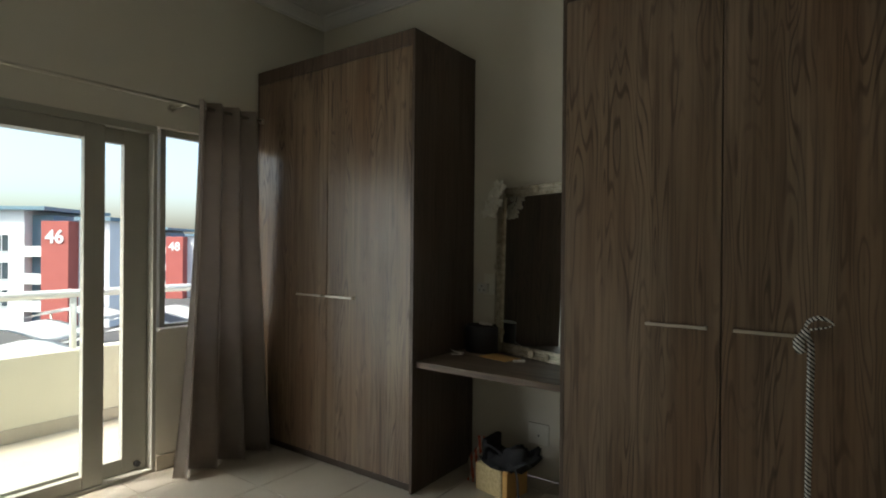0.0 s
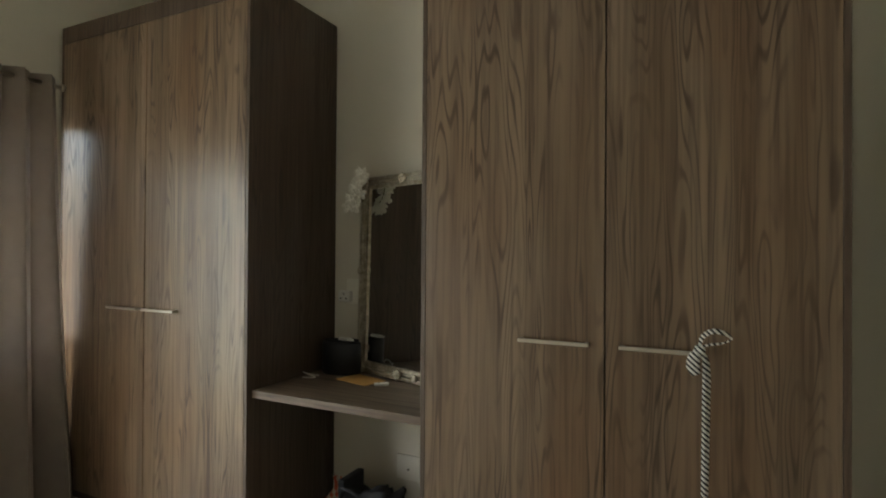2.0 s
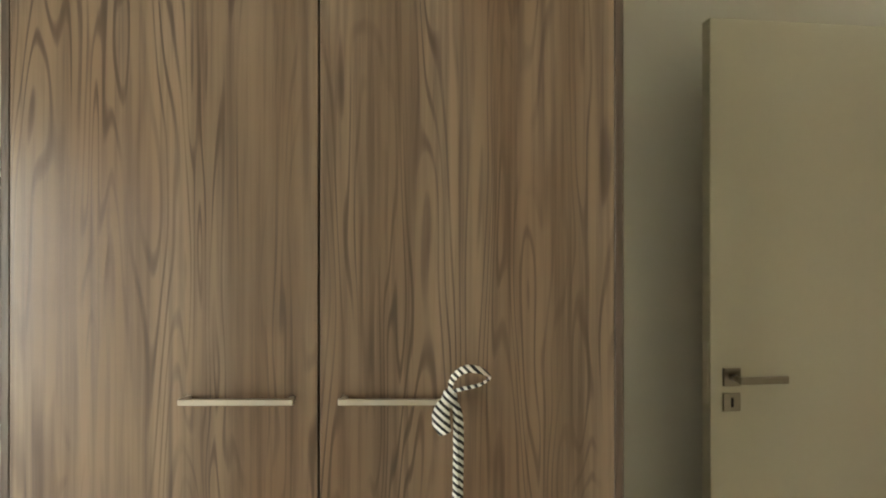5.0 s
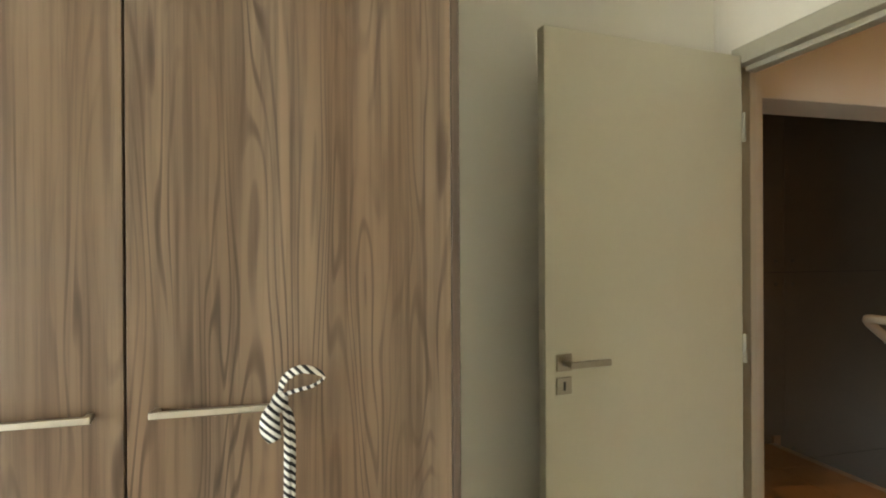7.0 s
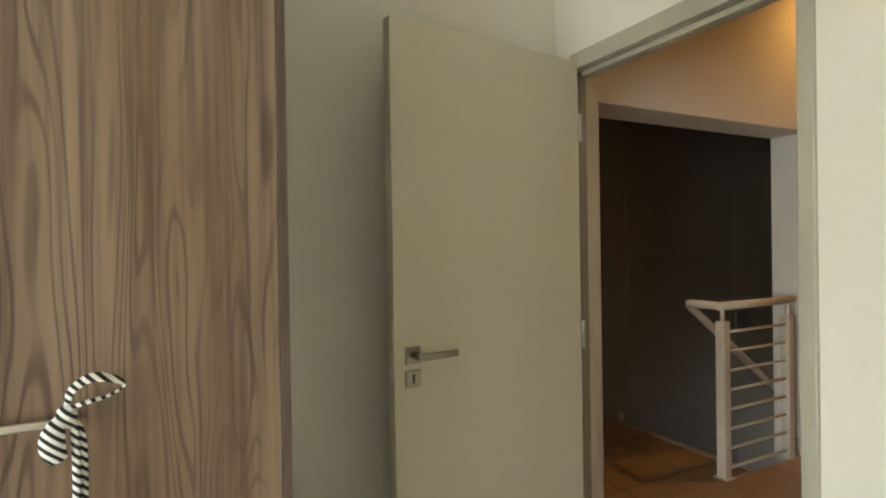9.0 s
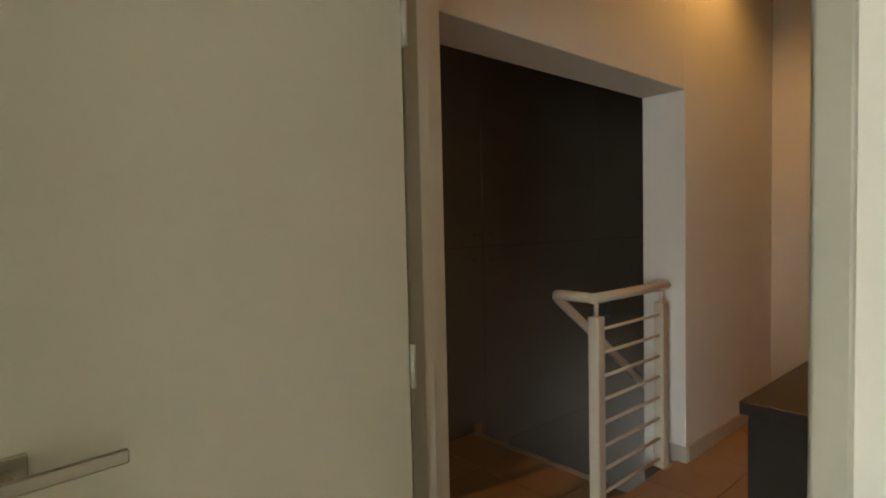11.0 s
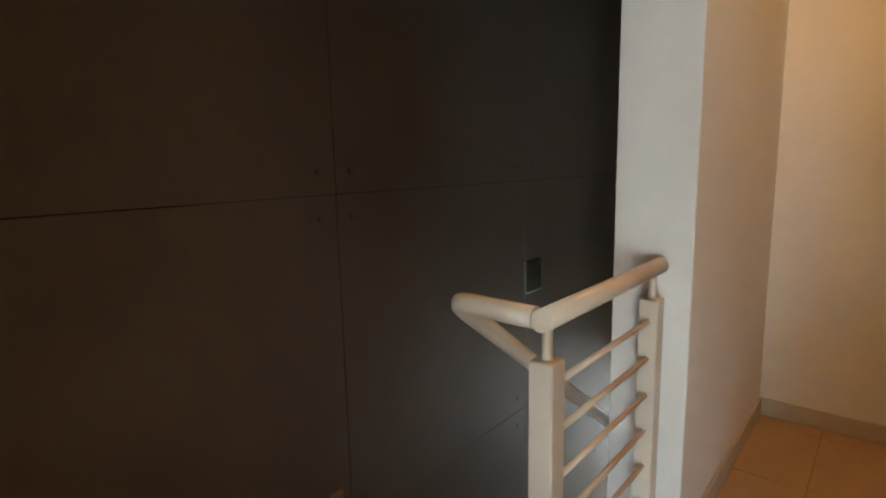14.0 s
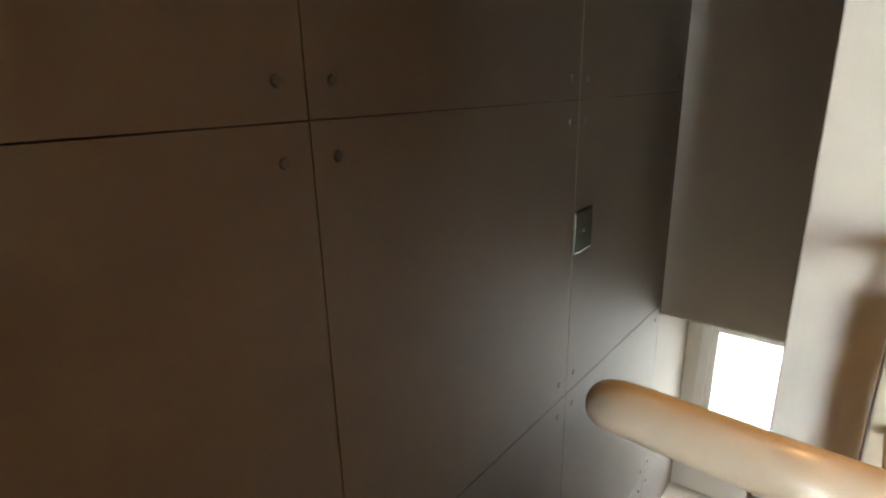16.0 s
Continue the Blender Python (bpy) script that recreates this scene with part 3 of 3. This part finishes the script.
def oval_body(name, parent, rx, ry, z0, z1, material):
    bm = bmesh.new()
    prof = [(z0, 0.92), (z0 + 0.008, 1.0), (z1 - 0.012, 1.0), (z1 - 0.004, 0.96), (z1, 0.88)]
    rings = [[bm.verts.new((rx * s * math.cos(2 * math.pi * k / 40), ry * s * math.sin(2 * math.pi * k / 40), z)) for k in range(40)] for z, s in prof]
    for a, c in zip(rings, rings[1:]):
        for k in range(40):
            bm.faces.new((a[k], a[(k + 1) % 40], c[(k + 1) % 40], c[k])).smooth = True
    bm.faces.new(rings[0][::-1])
    bm.faces.new(rings[-1])
    return part(name, bm, material, parent)
spk = empty("speaker", (-0.435, 0.475, 0.738), "black oval wireless speaker on the shelf", "speaker", rz=12)
oval_body("body", spk, 0.105, 0.06, 0, 0.165, BLACK)
oval_body("top_rim", spk, 0.092, 0.05, 0.1655, 0.170, CLOTH_BLACK)
rem = empty("white_charger", (-0.40, 0.465, 0.9085), "small white plastic charger on the speaker", "charger", rz=-15)
part("body", box(-0.05, -0.014, 0, 0.03, 0.014, 0.016, 0.005), WHITE, rem)
part("tip", box(0.031, -0.009, 0.003, 0.05, 0.009, 0.012, 0.002), WHITE, rem)
cab = thing("charging_cable", tube(curve_pts([(-0.50, 0.375, 0.741), (-0.545, 0.36, 0.745), (-0.56, 0.33, 0.760), (-0.52, 0.325, 0.752), (-0.485, 0.33, 0.742), (-0.515, 0.315, 0.741), (-0.54, 0.30, 0.741)], 8), 0.003, 8), WHITE, "thin white charging cable curled on the shelf", "cable")
env = empty("envelope", (-0.262, 0.395, 0.7385), "manila paper envelope lying on the shelf", "envelope", rz=-14)
part("body", box(-0.105, -0.07, 0, 0.105, 0.07, 0.003, 0.001, 1), ENVELOPE, env)
bm = bmesh.new()
bm.faces.new([bm.verts.new(c) for c in ((-0.103, 0.069, 0.0034), (0.103, 0.069, 0.0034), (0.0, -0.0, 0.0038))])
bmesh.ops.solidify(bm, geom=list(bm.faces), thickness=0.0006)
part("flap", bm, ENVELOPE, env)
usb = empty("remote_fob", (-0.115, 0.35, 0.7385), "small white plastic fob on the shelf", "remote", rz=38)
part("body", box(-0.034, -0.014, 0, 0.034, 0.014, 0.013, 0.006, 3), WHITE, usb)
part("button", tube([(-0.012, 0, 0.0125), (-0.012, 0, 0.0145)], 0.006), SCREW, usb)

def socket(x, z, w, h, label, pins=True):
    s = empty("wall_socket", (x, YN, z), label, "socket")
    part("plate", box(-w / 2, -0.010, -h / 2, w / 2, 0, h / 2, 0.003), PLATE, s)
    return s
s = socket(-0.462, 1.148, 0.082, 0.135, "cream wall socket plate with white adaptor")
ad = part("adaptor", box(-0.072, -0.045, -0.055, 0.002, -0.010, 0.004, 0.006), WHITE, s)
for x, z in ((-0.035, -0.012), (-0.052, -0.036), (-0.018, -0.036)):
    part("pin_hole", box(x - 0.004, -0.0462, z - 0.004, x + 0.004, -0.044, z + 0.004), DARK, ad)
s = socket(-0.112, 0.266, 0.135, 0.125, "square cream blank plate under the shelf")
part("cable_hole", tube([(0.0, -0.0115, -0.01), (0, -0.009, -0.01)], 0.005), DARK, s)

# ---- floor things under the shelf ----
bag = empty("tote_bag", (-0.20, 0.32, 0), "woven straw tote bag with slumped black fabric top", "bag", rz=-12)
part("body", box(-0.13, -0.085, 0, 0.07, 0.10, 0.155, 0.012), WEAVE, bag)
part("base_panel", box(0.0702, -0.08, 0.0, 0.105, 0.10, 0.16, 0.006), ENVELOPE, bag, "plain tan end panel")
bm = bmesh.new()
bmesh.ops.create_icosphere(bm, subdivisions=4, radius=1)
for v in bm.verts:
    n = noise.noise(v.co * 2.1 + Vector((3, 1, 7))) * 0.75 + noise.noise(v.co * 5.5) * 0.30
    v.co = Vector((v.co.x * (0.185 + 0.10 * n) + 0.045, v.co.y * (0.11 + 0.06 * n) + 0.02, 0.185 + v.co.z * 0.062)) * 1.0 + Vector((0, 0, n * 0.09 + 0.05 * v.co.x))
for f in bm.faces:
    f.smooth = True
part("fabric_top", bm, CLOTH_BLACK, bag, "crumpled black fabric")
part("strap", tube(curve_pts([(-0.10, -0.05, 0.20), (-0.03, -0.09, 0.275), (0.05, -0.07, 0.25), (0.14, -0.05, 0.17), (0.17, -0.06, 0.02)], 8), 0.008, 8, flat=0.4), CLOTH_BLACK, bag)
bm = bmesh.new()
rows = []
for i in range(15):
    u = i / 14
    rows.append([bm.verts.new((-0.055 * u + 0.02 * math.sin(u * 9) + 0.045 * (k / 9 - 0.5) * (1.0 + 0.8 * u), 0.015 * math.sin(k * 1.6 + u * 3), 0.275 * (1 - u) + 0.006)) for k in range(10)])
for a, c in zip(rows, rows[1:]):
    for k in range(9):
        bm.faces.new((a[k], a[k + 1], c[k + 1], c[k])).smooth = True
bmesh.ops.solidify(bm, geom=list(bm.faces), thickness=0.006)
tw = thing("striped_cloth", bm, TOWEL, "red and cream striped cloth slumped beside the bag", "cloth")
tw.location = (-0.355, 0.33, 0)
bm = box(-0.02, -0.11, 0, 0.015, 0.06, 0.285, 0.006)
bk = thing("dark_folder", bm, CLOTH_BLACK, "dark folder standing behind the bag", "folder")
bk.location = (-0.295, 0.40, 0)

# ---- ribbon on the handle ----
rib = empty("ribbon_tie", (1.227, -0.055, 1.072), "black and white striped ribbon knotted on the handle", "ribbon")
part("loop", tube(curve_pts([(0.0, -0.005, 0.02), (0.008, -0.012, 0.05), (0.035, -0.012, 0.068), (0.066, -0.006, 0.062), (0.082, 0.0, 0.048), (0.06, -0.012, 0.036), (0.03, -0.016, 0.030), (0.003, -0.014, 0.022)], 7), [0.004 + 0.006 * math.sin(math.pi * i / 49) for i in range(50)], 10, flat=0.22, twist=0.05), CORD, rib)
bm = bmesh.new()
bmesh.ops.create_icosphere(bm, subdivisions=3, radius=1, matrix=Matrix.Translation((0, -0.008, 0.008)) @ Matrix.Diagonal((0.016, 0.014, 0.02, 1)))
for f in bm.faces:
    f.smooth = True
part("knot", bm, CORD, rib)
part("short_tail", tube(curve_pts([(-0.002, -0.014, 0.012), (-0.014, -0.022, -0.008), (-0.017, -0.024, -0.034), (-0.008, -0.022, -0.058)], 7), [0.007 + 0.011 * math.sin(math.pi * min(1, i / 25)) for i in range(22)], 12, flat=0.45), CORD, rib)
part("long_tail", tube(curve_pts([(0.003, -0.012, 0.01), (0.013, -0.014, -0.03), (0.012, -0.010, -0.2), (0.010, -0.008, -0.45), (0.006, -0.008, -0.72)], 14), 0.0062, 10, flat=0.55), CORD, rib)
part("second_tail", tube(curve_pts([(0.006, -0.006, 0.005), (0.022, -0.006, -0.04), (0.021, -0.004, -0.22), (0.016, -0.003, -0.5), (0.013, -0.003, -0.66)], 14), 0.0056, 10, flat=0.5), CORD, rib)

# ---- curtain and rod ----
RX, RZ = -1.85, 2.225
rod = empty("curtain_rod", (0, 0, 0), "thin brushed steel curtain rod on brackets", "curtain rod")
part("rod", tube([(RX, -3.3, RZ), (RX, -0.105, RZ)], 0.0105, 14), STEEL, rod)
part("finial", tube([(RX, -0.1049, RZ), (RX, -0.088, RZ)], 0.019, 16), STEEL, rod)
for y in (-3.0, -0.62):
    b = part("bracket", tube([(XW + 0.001, y, RZ), (RX, y, RZ)], 0.007), STEEL, rod)
    part("rosette", tube([(XW + 0.001, y, RZ), (XW + 0.009, y, RZ)], 0.024, 18), STEEL, b)
cur = empty("curtain", (0, 0, 0), "taupe eyelet curtain gathered at the window edge", "curtain")
bm = bmesh.new()
NU, NV = 120, 26
rows = []
for j in range(NV + 1):
    v = j / NV
    z = RZ + 0.045 - v * (RZ + 0.045 - 0.012)
    y0, y1 = -0.56 - 0.15 * v ** 1.2, -0.125 + 0.09 * v
    row = []
    for i in range(NU + 1):
        u = i / NU
        amp = 0.040 + 0.042 * v
        ph = u * 2 * math.pi * 3.6 + 0.5 * math.sin(2.2 * v + 1.0)
        x = RX + 0.005 + 0.03 * v + amp * math.sin(ph) + 0.010 * v * math.sin(ph * 2.1 + 3 * v) + 0.006 * noise.noise((u * 6, v * 3, 1))
        y = y0 + (y1 - y0) * u + 0.022 * math.sin(ph * 2) * (0.4 + 0.6 * v)
        row.append(bm.verts.new((x, min(y, -0.008), z)))
    rows.append(row)
for a, c in zip(rows, rows[1:]):
    for k in range(NU):
        bm.faces.new((a[k], a[k + 1], c[k + 1], c[k])).smooth = True
bmesh.ops.solidify(bm, geom=list(bm.faces), thickness=0.002)
part("cloth", bm, CURTAIN, cur)
for k in range(4):
    y = -0.52 + 0.11 * k
    ring = [(RX, y + 0.004 * math.cos(0), RZ)]
    pts = [(RX + 0.026 * math.cos(a) * 0.35, y + 0.018 * math.cos(a), RZ + 0.026 * math.sin(a)) for a in [2 * math.pi * i / 20 for i in range(21)]]
    part("eyelet", tube(pts, 0.005, 8, cap=False), CHROME, cur)

# ---- balcony doors and window ----
def glazed(name, y0, y1, z0, z1, x, st_l, st_r, rail_t, rail_b, label, cat, dep=0.045):
    g = empty(name, (x, 0, 0), label, cat, kind="structure")
    part("stile", box(-dep / 2, y0, z0, dep / 2, y0 + st_l, z1, 0.004), ALU, g)
    part("stile", box(-dep / 2, y1 - st_r, z0, dep / 2, y1, z1, 0.004), ALU, g)
    part("top_rail", box(-dep / 2, y0 + st_l, z1 - rail_t, dep / 2, y1 - st_r, z1, 0.004), ALU, g)
    part("bottom_rail", box(-dep / 2, y0 + st_l, z0, dep / 2, y1 - st_r, z0 + rail_b, 0.004), ALU, g)
    p = part("pane", box(-0.003, y0 + st_l - 0.005, z0 + rail_b - 0.005, 0.003, y1 - st_r + 0.005, z1 - rail_t + 0.005), GLASS, g)
    p.visible_shadow = False
    return g
glazed("door_2", -2.10, -0.985, 0.02, 2.055, -2.07, 0.09, 0.108, 0.085, 0.075, "glazed sliding balcony door in olive-cream frame", "sliding door")
g = glazed("door_3", -1.83, -0.722, 0.02, 2.055, -2.125, 0.09, 0.14, 0.085, 0.09, "second glazed sliding balcony door panel", "sliding door")
part("floor_knob", tube([(0.024, -0.78, 0.06), (0.045, -0.78, 0.06)], 0.018), BLACK, g)
glazed("window_1", -0.66, -0.04, WZ, 2.10, -2.10, 0.035, 0.035, 0.04, 0.035, "fixed side window beside the balcony door", "window")
thing("door_track_trim", boxes((-2.22, OY0, -0.004, -2.035, OY1, 0.02), (-2.19, OY0, 2.055, -2.035, OY1 - 0.001, OZ), (-2.19, OY1 - 0.022, 0.02, -2.035, OY1 + 0.001, 2.055), bevel=0.003), ALU, "painted track and head of the sliding door", "door frame", kind="structure")
thing("window_sill", box(-2.20, WY0 - 0.035, WZ - 0.002, XW + 0.014, WY1, WZ + 0.016, 0.004), WALL, "painted window sill beside the balcony door", "sill", kind="structure")

# ---- balcony ----
thing("balcony_slab", boxes((-3.55, -4.2, -0.25, -2.23, 1.5, -0.03)), TILE, "tiled balcony floor slab", "balcony", kind="structure")
thing("balcony_parapet", boxes((-3.55, -4.2, -0.03, -3.40, 1.5, 0.57), bevel=0.01), OUTER, "cream rendered balcony parapet", "parapet", kind="structure")
thing("balcony_skirting", boxes((-3.40, -4.2, -0.03, -3.388, 1.5, 0.07), bevel=0.003), TILE, "beige tile skirting along the parapet", "skirting", kind="structure")
br = empty("balcony_rail", (0, 0, 0), "white painted tubular balcony rail on posts", "railing")
part("handrail", tube([(-3.47, -4.2, 1.0), (-3.47, 1.5, 1.0)], 0.032, 14), RENDER_W, br)
for y in (-3.6, -2.1, -0.62, 0.86):
    part("post", tube([(-3.47, y, 0.57), (-3.47, y, 0.97)], 0.024, 12), RENDER_W, br)

# ---- outside ----
thing("ground", boxes((-900, -900, -6.4, 900, 900, -6.3)), ASPHALT, "grey asphalt yard and ground", "ground", kind="structure")
FWD, RGT = Vector((-0.583, 0.812, 0)), Vector((0.812, 0.583, 0))
EYE0 = Vector((1.29, -2.344, 0))


def block(x, dist, name, label, number, tall, wide_white):
    """A walk-up block: white wings, blue-grey recess, red stair tower with its number."""
    b = empty(name, tuple(EYE0 + FWD * dist + RGT * x) [:2] + (-6.3,), label, "apartment building", "apartment blocks", rz=math.degrees(math.atan2(RGT.y, RGT.x)))
    t = tall
    part("wall", boxes((-wide_white, 0, 0, 0, 9, t)), RENDER_W, b)
    part("recess_wall", boxes((0.0, 1.0, 0, 2.0, 9, t - 0.4)), RENDER_B, b)
    part("stair_tower", boxes((2.0, -0.6, 0, 4.5, 6, t - 1.0), bevel=0.03), RENDER_R, b)
    part("side_wall", boxes((4.5, 0.8, 0, 7.4, 9, t - 0.9)), RENDER_W, b)
    part("roof", boxes((-wide_white - 0.4, -0.5, t, 2.2, 9.4, t + 0.35), (4.3, 0.4, t - 0.9, 7.7, 9.3, t - 0.55)), RENDER_B, b)
    for f in range(3):
        z = 2.0 + f * 2.55
        for wx in ([-2.6, -6.2, -9.8, -13.4] if wide_white > 10 else [-2.6]):
            w = part("window", boxes((wx, -0.04, z, wx + 1.1, 0.02, z + 1.5)), PANE_FAR, b)
            part("frame", boxes((wx - 0.06, -0.07, z - 0.08, wx + 1.16, -0.02, z), (wx - 0.06, -0.07, z + 1.5, wx + 1.16, -0.02, z + 1.58), (wx + 0.52, -0.07, z, wx + 0.58, -0.03, z + 1.5)), RENDER_W, w)
        for wx in (5.6,):
            part("window", boxes((wx, 0.74, z, wx + 0.9, 0.81, z + 1.3)), PANE_FAR, b)
        part("balcony", boxes((0.05, 0.0, z - 0.5, 1.95, 1.0, z - 0.35), (0.05, 0.0, z - 0.35, 1.95, 0.06, z + 0.5)), RENDER_W, b)
    txt = bpy.data.curves.new("number", "FONT")
    txt.body = number
    txt.size, txt.extrude, txt.align_x = 1.7, 0.03, "CENTER"
    txt.offset = 0.03
    txt.materials.append(RENDER_W)
    o = new("number", txt)
    o.parent = b
    o.location = (3.25, -0.64, t - 3.0)
    o.rotation_euler = (radians(90), 0, 0)
    return b


block(-38.6, 50, "apartment_building", "white and blue-grey flats with red tower numbered 46", "46", 10.9, 16)
block(-42.5, 80, "apartment_building", "farther white flats with red tower numbered 48", "48", 10.1, 9.0)
far = thing("distant_block", boxes((0, 0, 0, 60, 10, 9.2)), RENDER_W, "pale distant apartment block", "apartment building", "apartment blocks")
far.matrix_world = pose(*tuple(EYE0 + FWD * 120 + RGT * -52)[:2], -6.3, 0, 0, math.degrees(math.atan2(RGT.y, RGT.x)))


def carport(x, dist):
    c = empty("carport", tuple(EYE0 + FWD * dist + RGT * x)[:2] + (-6.3,), "white shade-net carport on steel posts", "carport", "carports", rz=math.degrees(math.atan2(RGT.y, RGT.x)) + 8)
    bm = bmesh.new()
    g = [[bm.verts.new((-3 + 6 * i / 8, -2.5 + 5 * j / 8, 2.5 + 0.7 * math.sin(math.pi * i / 8) ** 2 - 0.1 * j / 8)) for j in range(9)] for i in range(9)]
    for i in range(8):
        for j in range(8):
            bm.faces.new((g[i][j], g[i + 1][j], g[i + 1][j + 1], g[i][j + 1])).smooth = True
    bmesh.ops.solidify(bm, geom=list(bm.faces), thickness=0.03)
    part("shade_net", bm, SAIL, c)
    for px in (-2.9, 2.9):
        part("post", tube([(px, 2.3, 0), (px, 2.3, 2.5)], 0.06), STEEL, c)
    return c


for k, (x, d) in enumerate(((-19.5, 24), (-13.5, 23), (-24, 31), (-17.5, 31), (-11, 31), (-27, 40), (-20.5, 40), (-14, 40))):
    carport(x, d)


def car(x, dist):
    c = empty("car", tuple(EYE0 + FWD * dist + RGT * x)[:2] + (-6.3,), "dark parked hatchback under the carports", "car", "parked cars", rz=math.degrees(math.atan2(RGT.y, RGT.x)) + 70)
    bm = bmesh.new()
    out = [(-2.0, 0.35), (-2.0, 0.8), (-1.2, 0.95), (-0.6, 1.42), (1.0, 1.45), (1.7, 0.98), (2.0, 0.9), (2.0, 0.35)]
    rows = [[bm.verts.new((p, y * (0.88 if q > 1.0 else 1), q)) for p, q in out] for y in (-0.85, 0.85)]
    for k in range(len(out)):
        j = (k + 1) % len(out)
        bm.faces.new((rows[0][k], rows[0][j], rows[1][j], rows[1][k]))
    bm.faces.new(rows[0])
    bm.faces.new(rows[1][::-1])
    bmesh.ops.bevel(bm, geom=list(bm.edges), offset=0.06, segments=2, affect="EDGES")
    part("body", bm, CAR, c)
    part("windscreen", boxes((-1.0, -0.66, 1.0, -0.55, 0.66, 1.30)), PANE_FAR, c)
    for wx in (-1.25, 1.3):
        for wy in (-0.8, 0.8):
            part("wheel", tube([(wx, wy - 0.1, 0.31), (wx, wy + 0.1, 0.31)], 0.31, 20), TYRE, c)


car(-16.5, 19.5)
car(-12.2, 20.5)

# ---- floor pieces last ----
def tiles(parent, material, x0, y0, x1, y1, size, thick=0.006, z=0.0):
    """Square tiles with open joints, cut at the walls."""
    cache = {}
    g = 0.0025
    i0, j0 = math.floor(x0 / size), math.floor(y0 / size)
    for i in range(i0, math.ceil(x1 / size)):
        for j in range(j0, math.ceil(y1 / size)):
            xa, xb = max(x0, i * size) + g, min(x1, (i + 1) * size) - g
            ya, yb = max(y0, j * size) + g, min(y1, (j + 1) * size) - g
            if xb - xa < 0.02 or yb - ya < 0.02:
                continue
            key = (round(xb - xa, 3), round(yb - ya, 3))
            if key not in cache:
                cache[key] = mesh_of("tile", box(0, 0, -thick, key[0], key[1], 0, 0.0012, 1), material)
            o = new("tile", cache[key])
            o.parent = parent
            o.location = (xa, ya, z)


tiles(floor, TILE, XW, YS, XE2 - 0.06, YN, 0.45)
tiles(landing_floor, TILE_HALL, XE2 - 0.06, -1.2, XEND, YP + 0.05, 0.5, z=ZL)
tiles(landing_floor, TILE_HALL, XE2, YP + 0.05, XS - 0.03, YPAN - 0.013, 0.5, z=ZL)
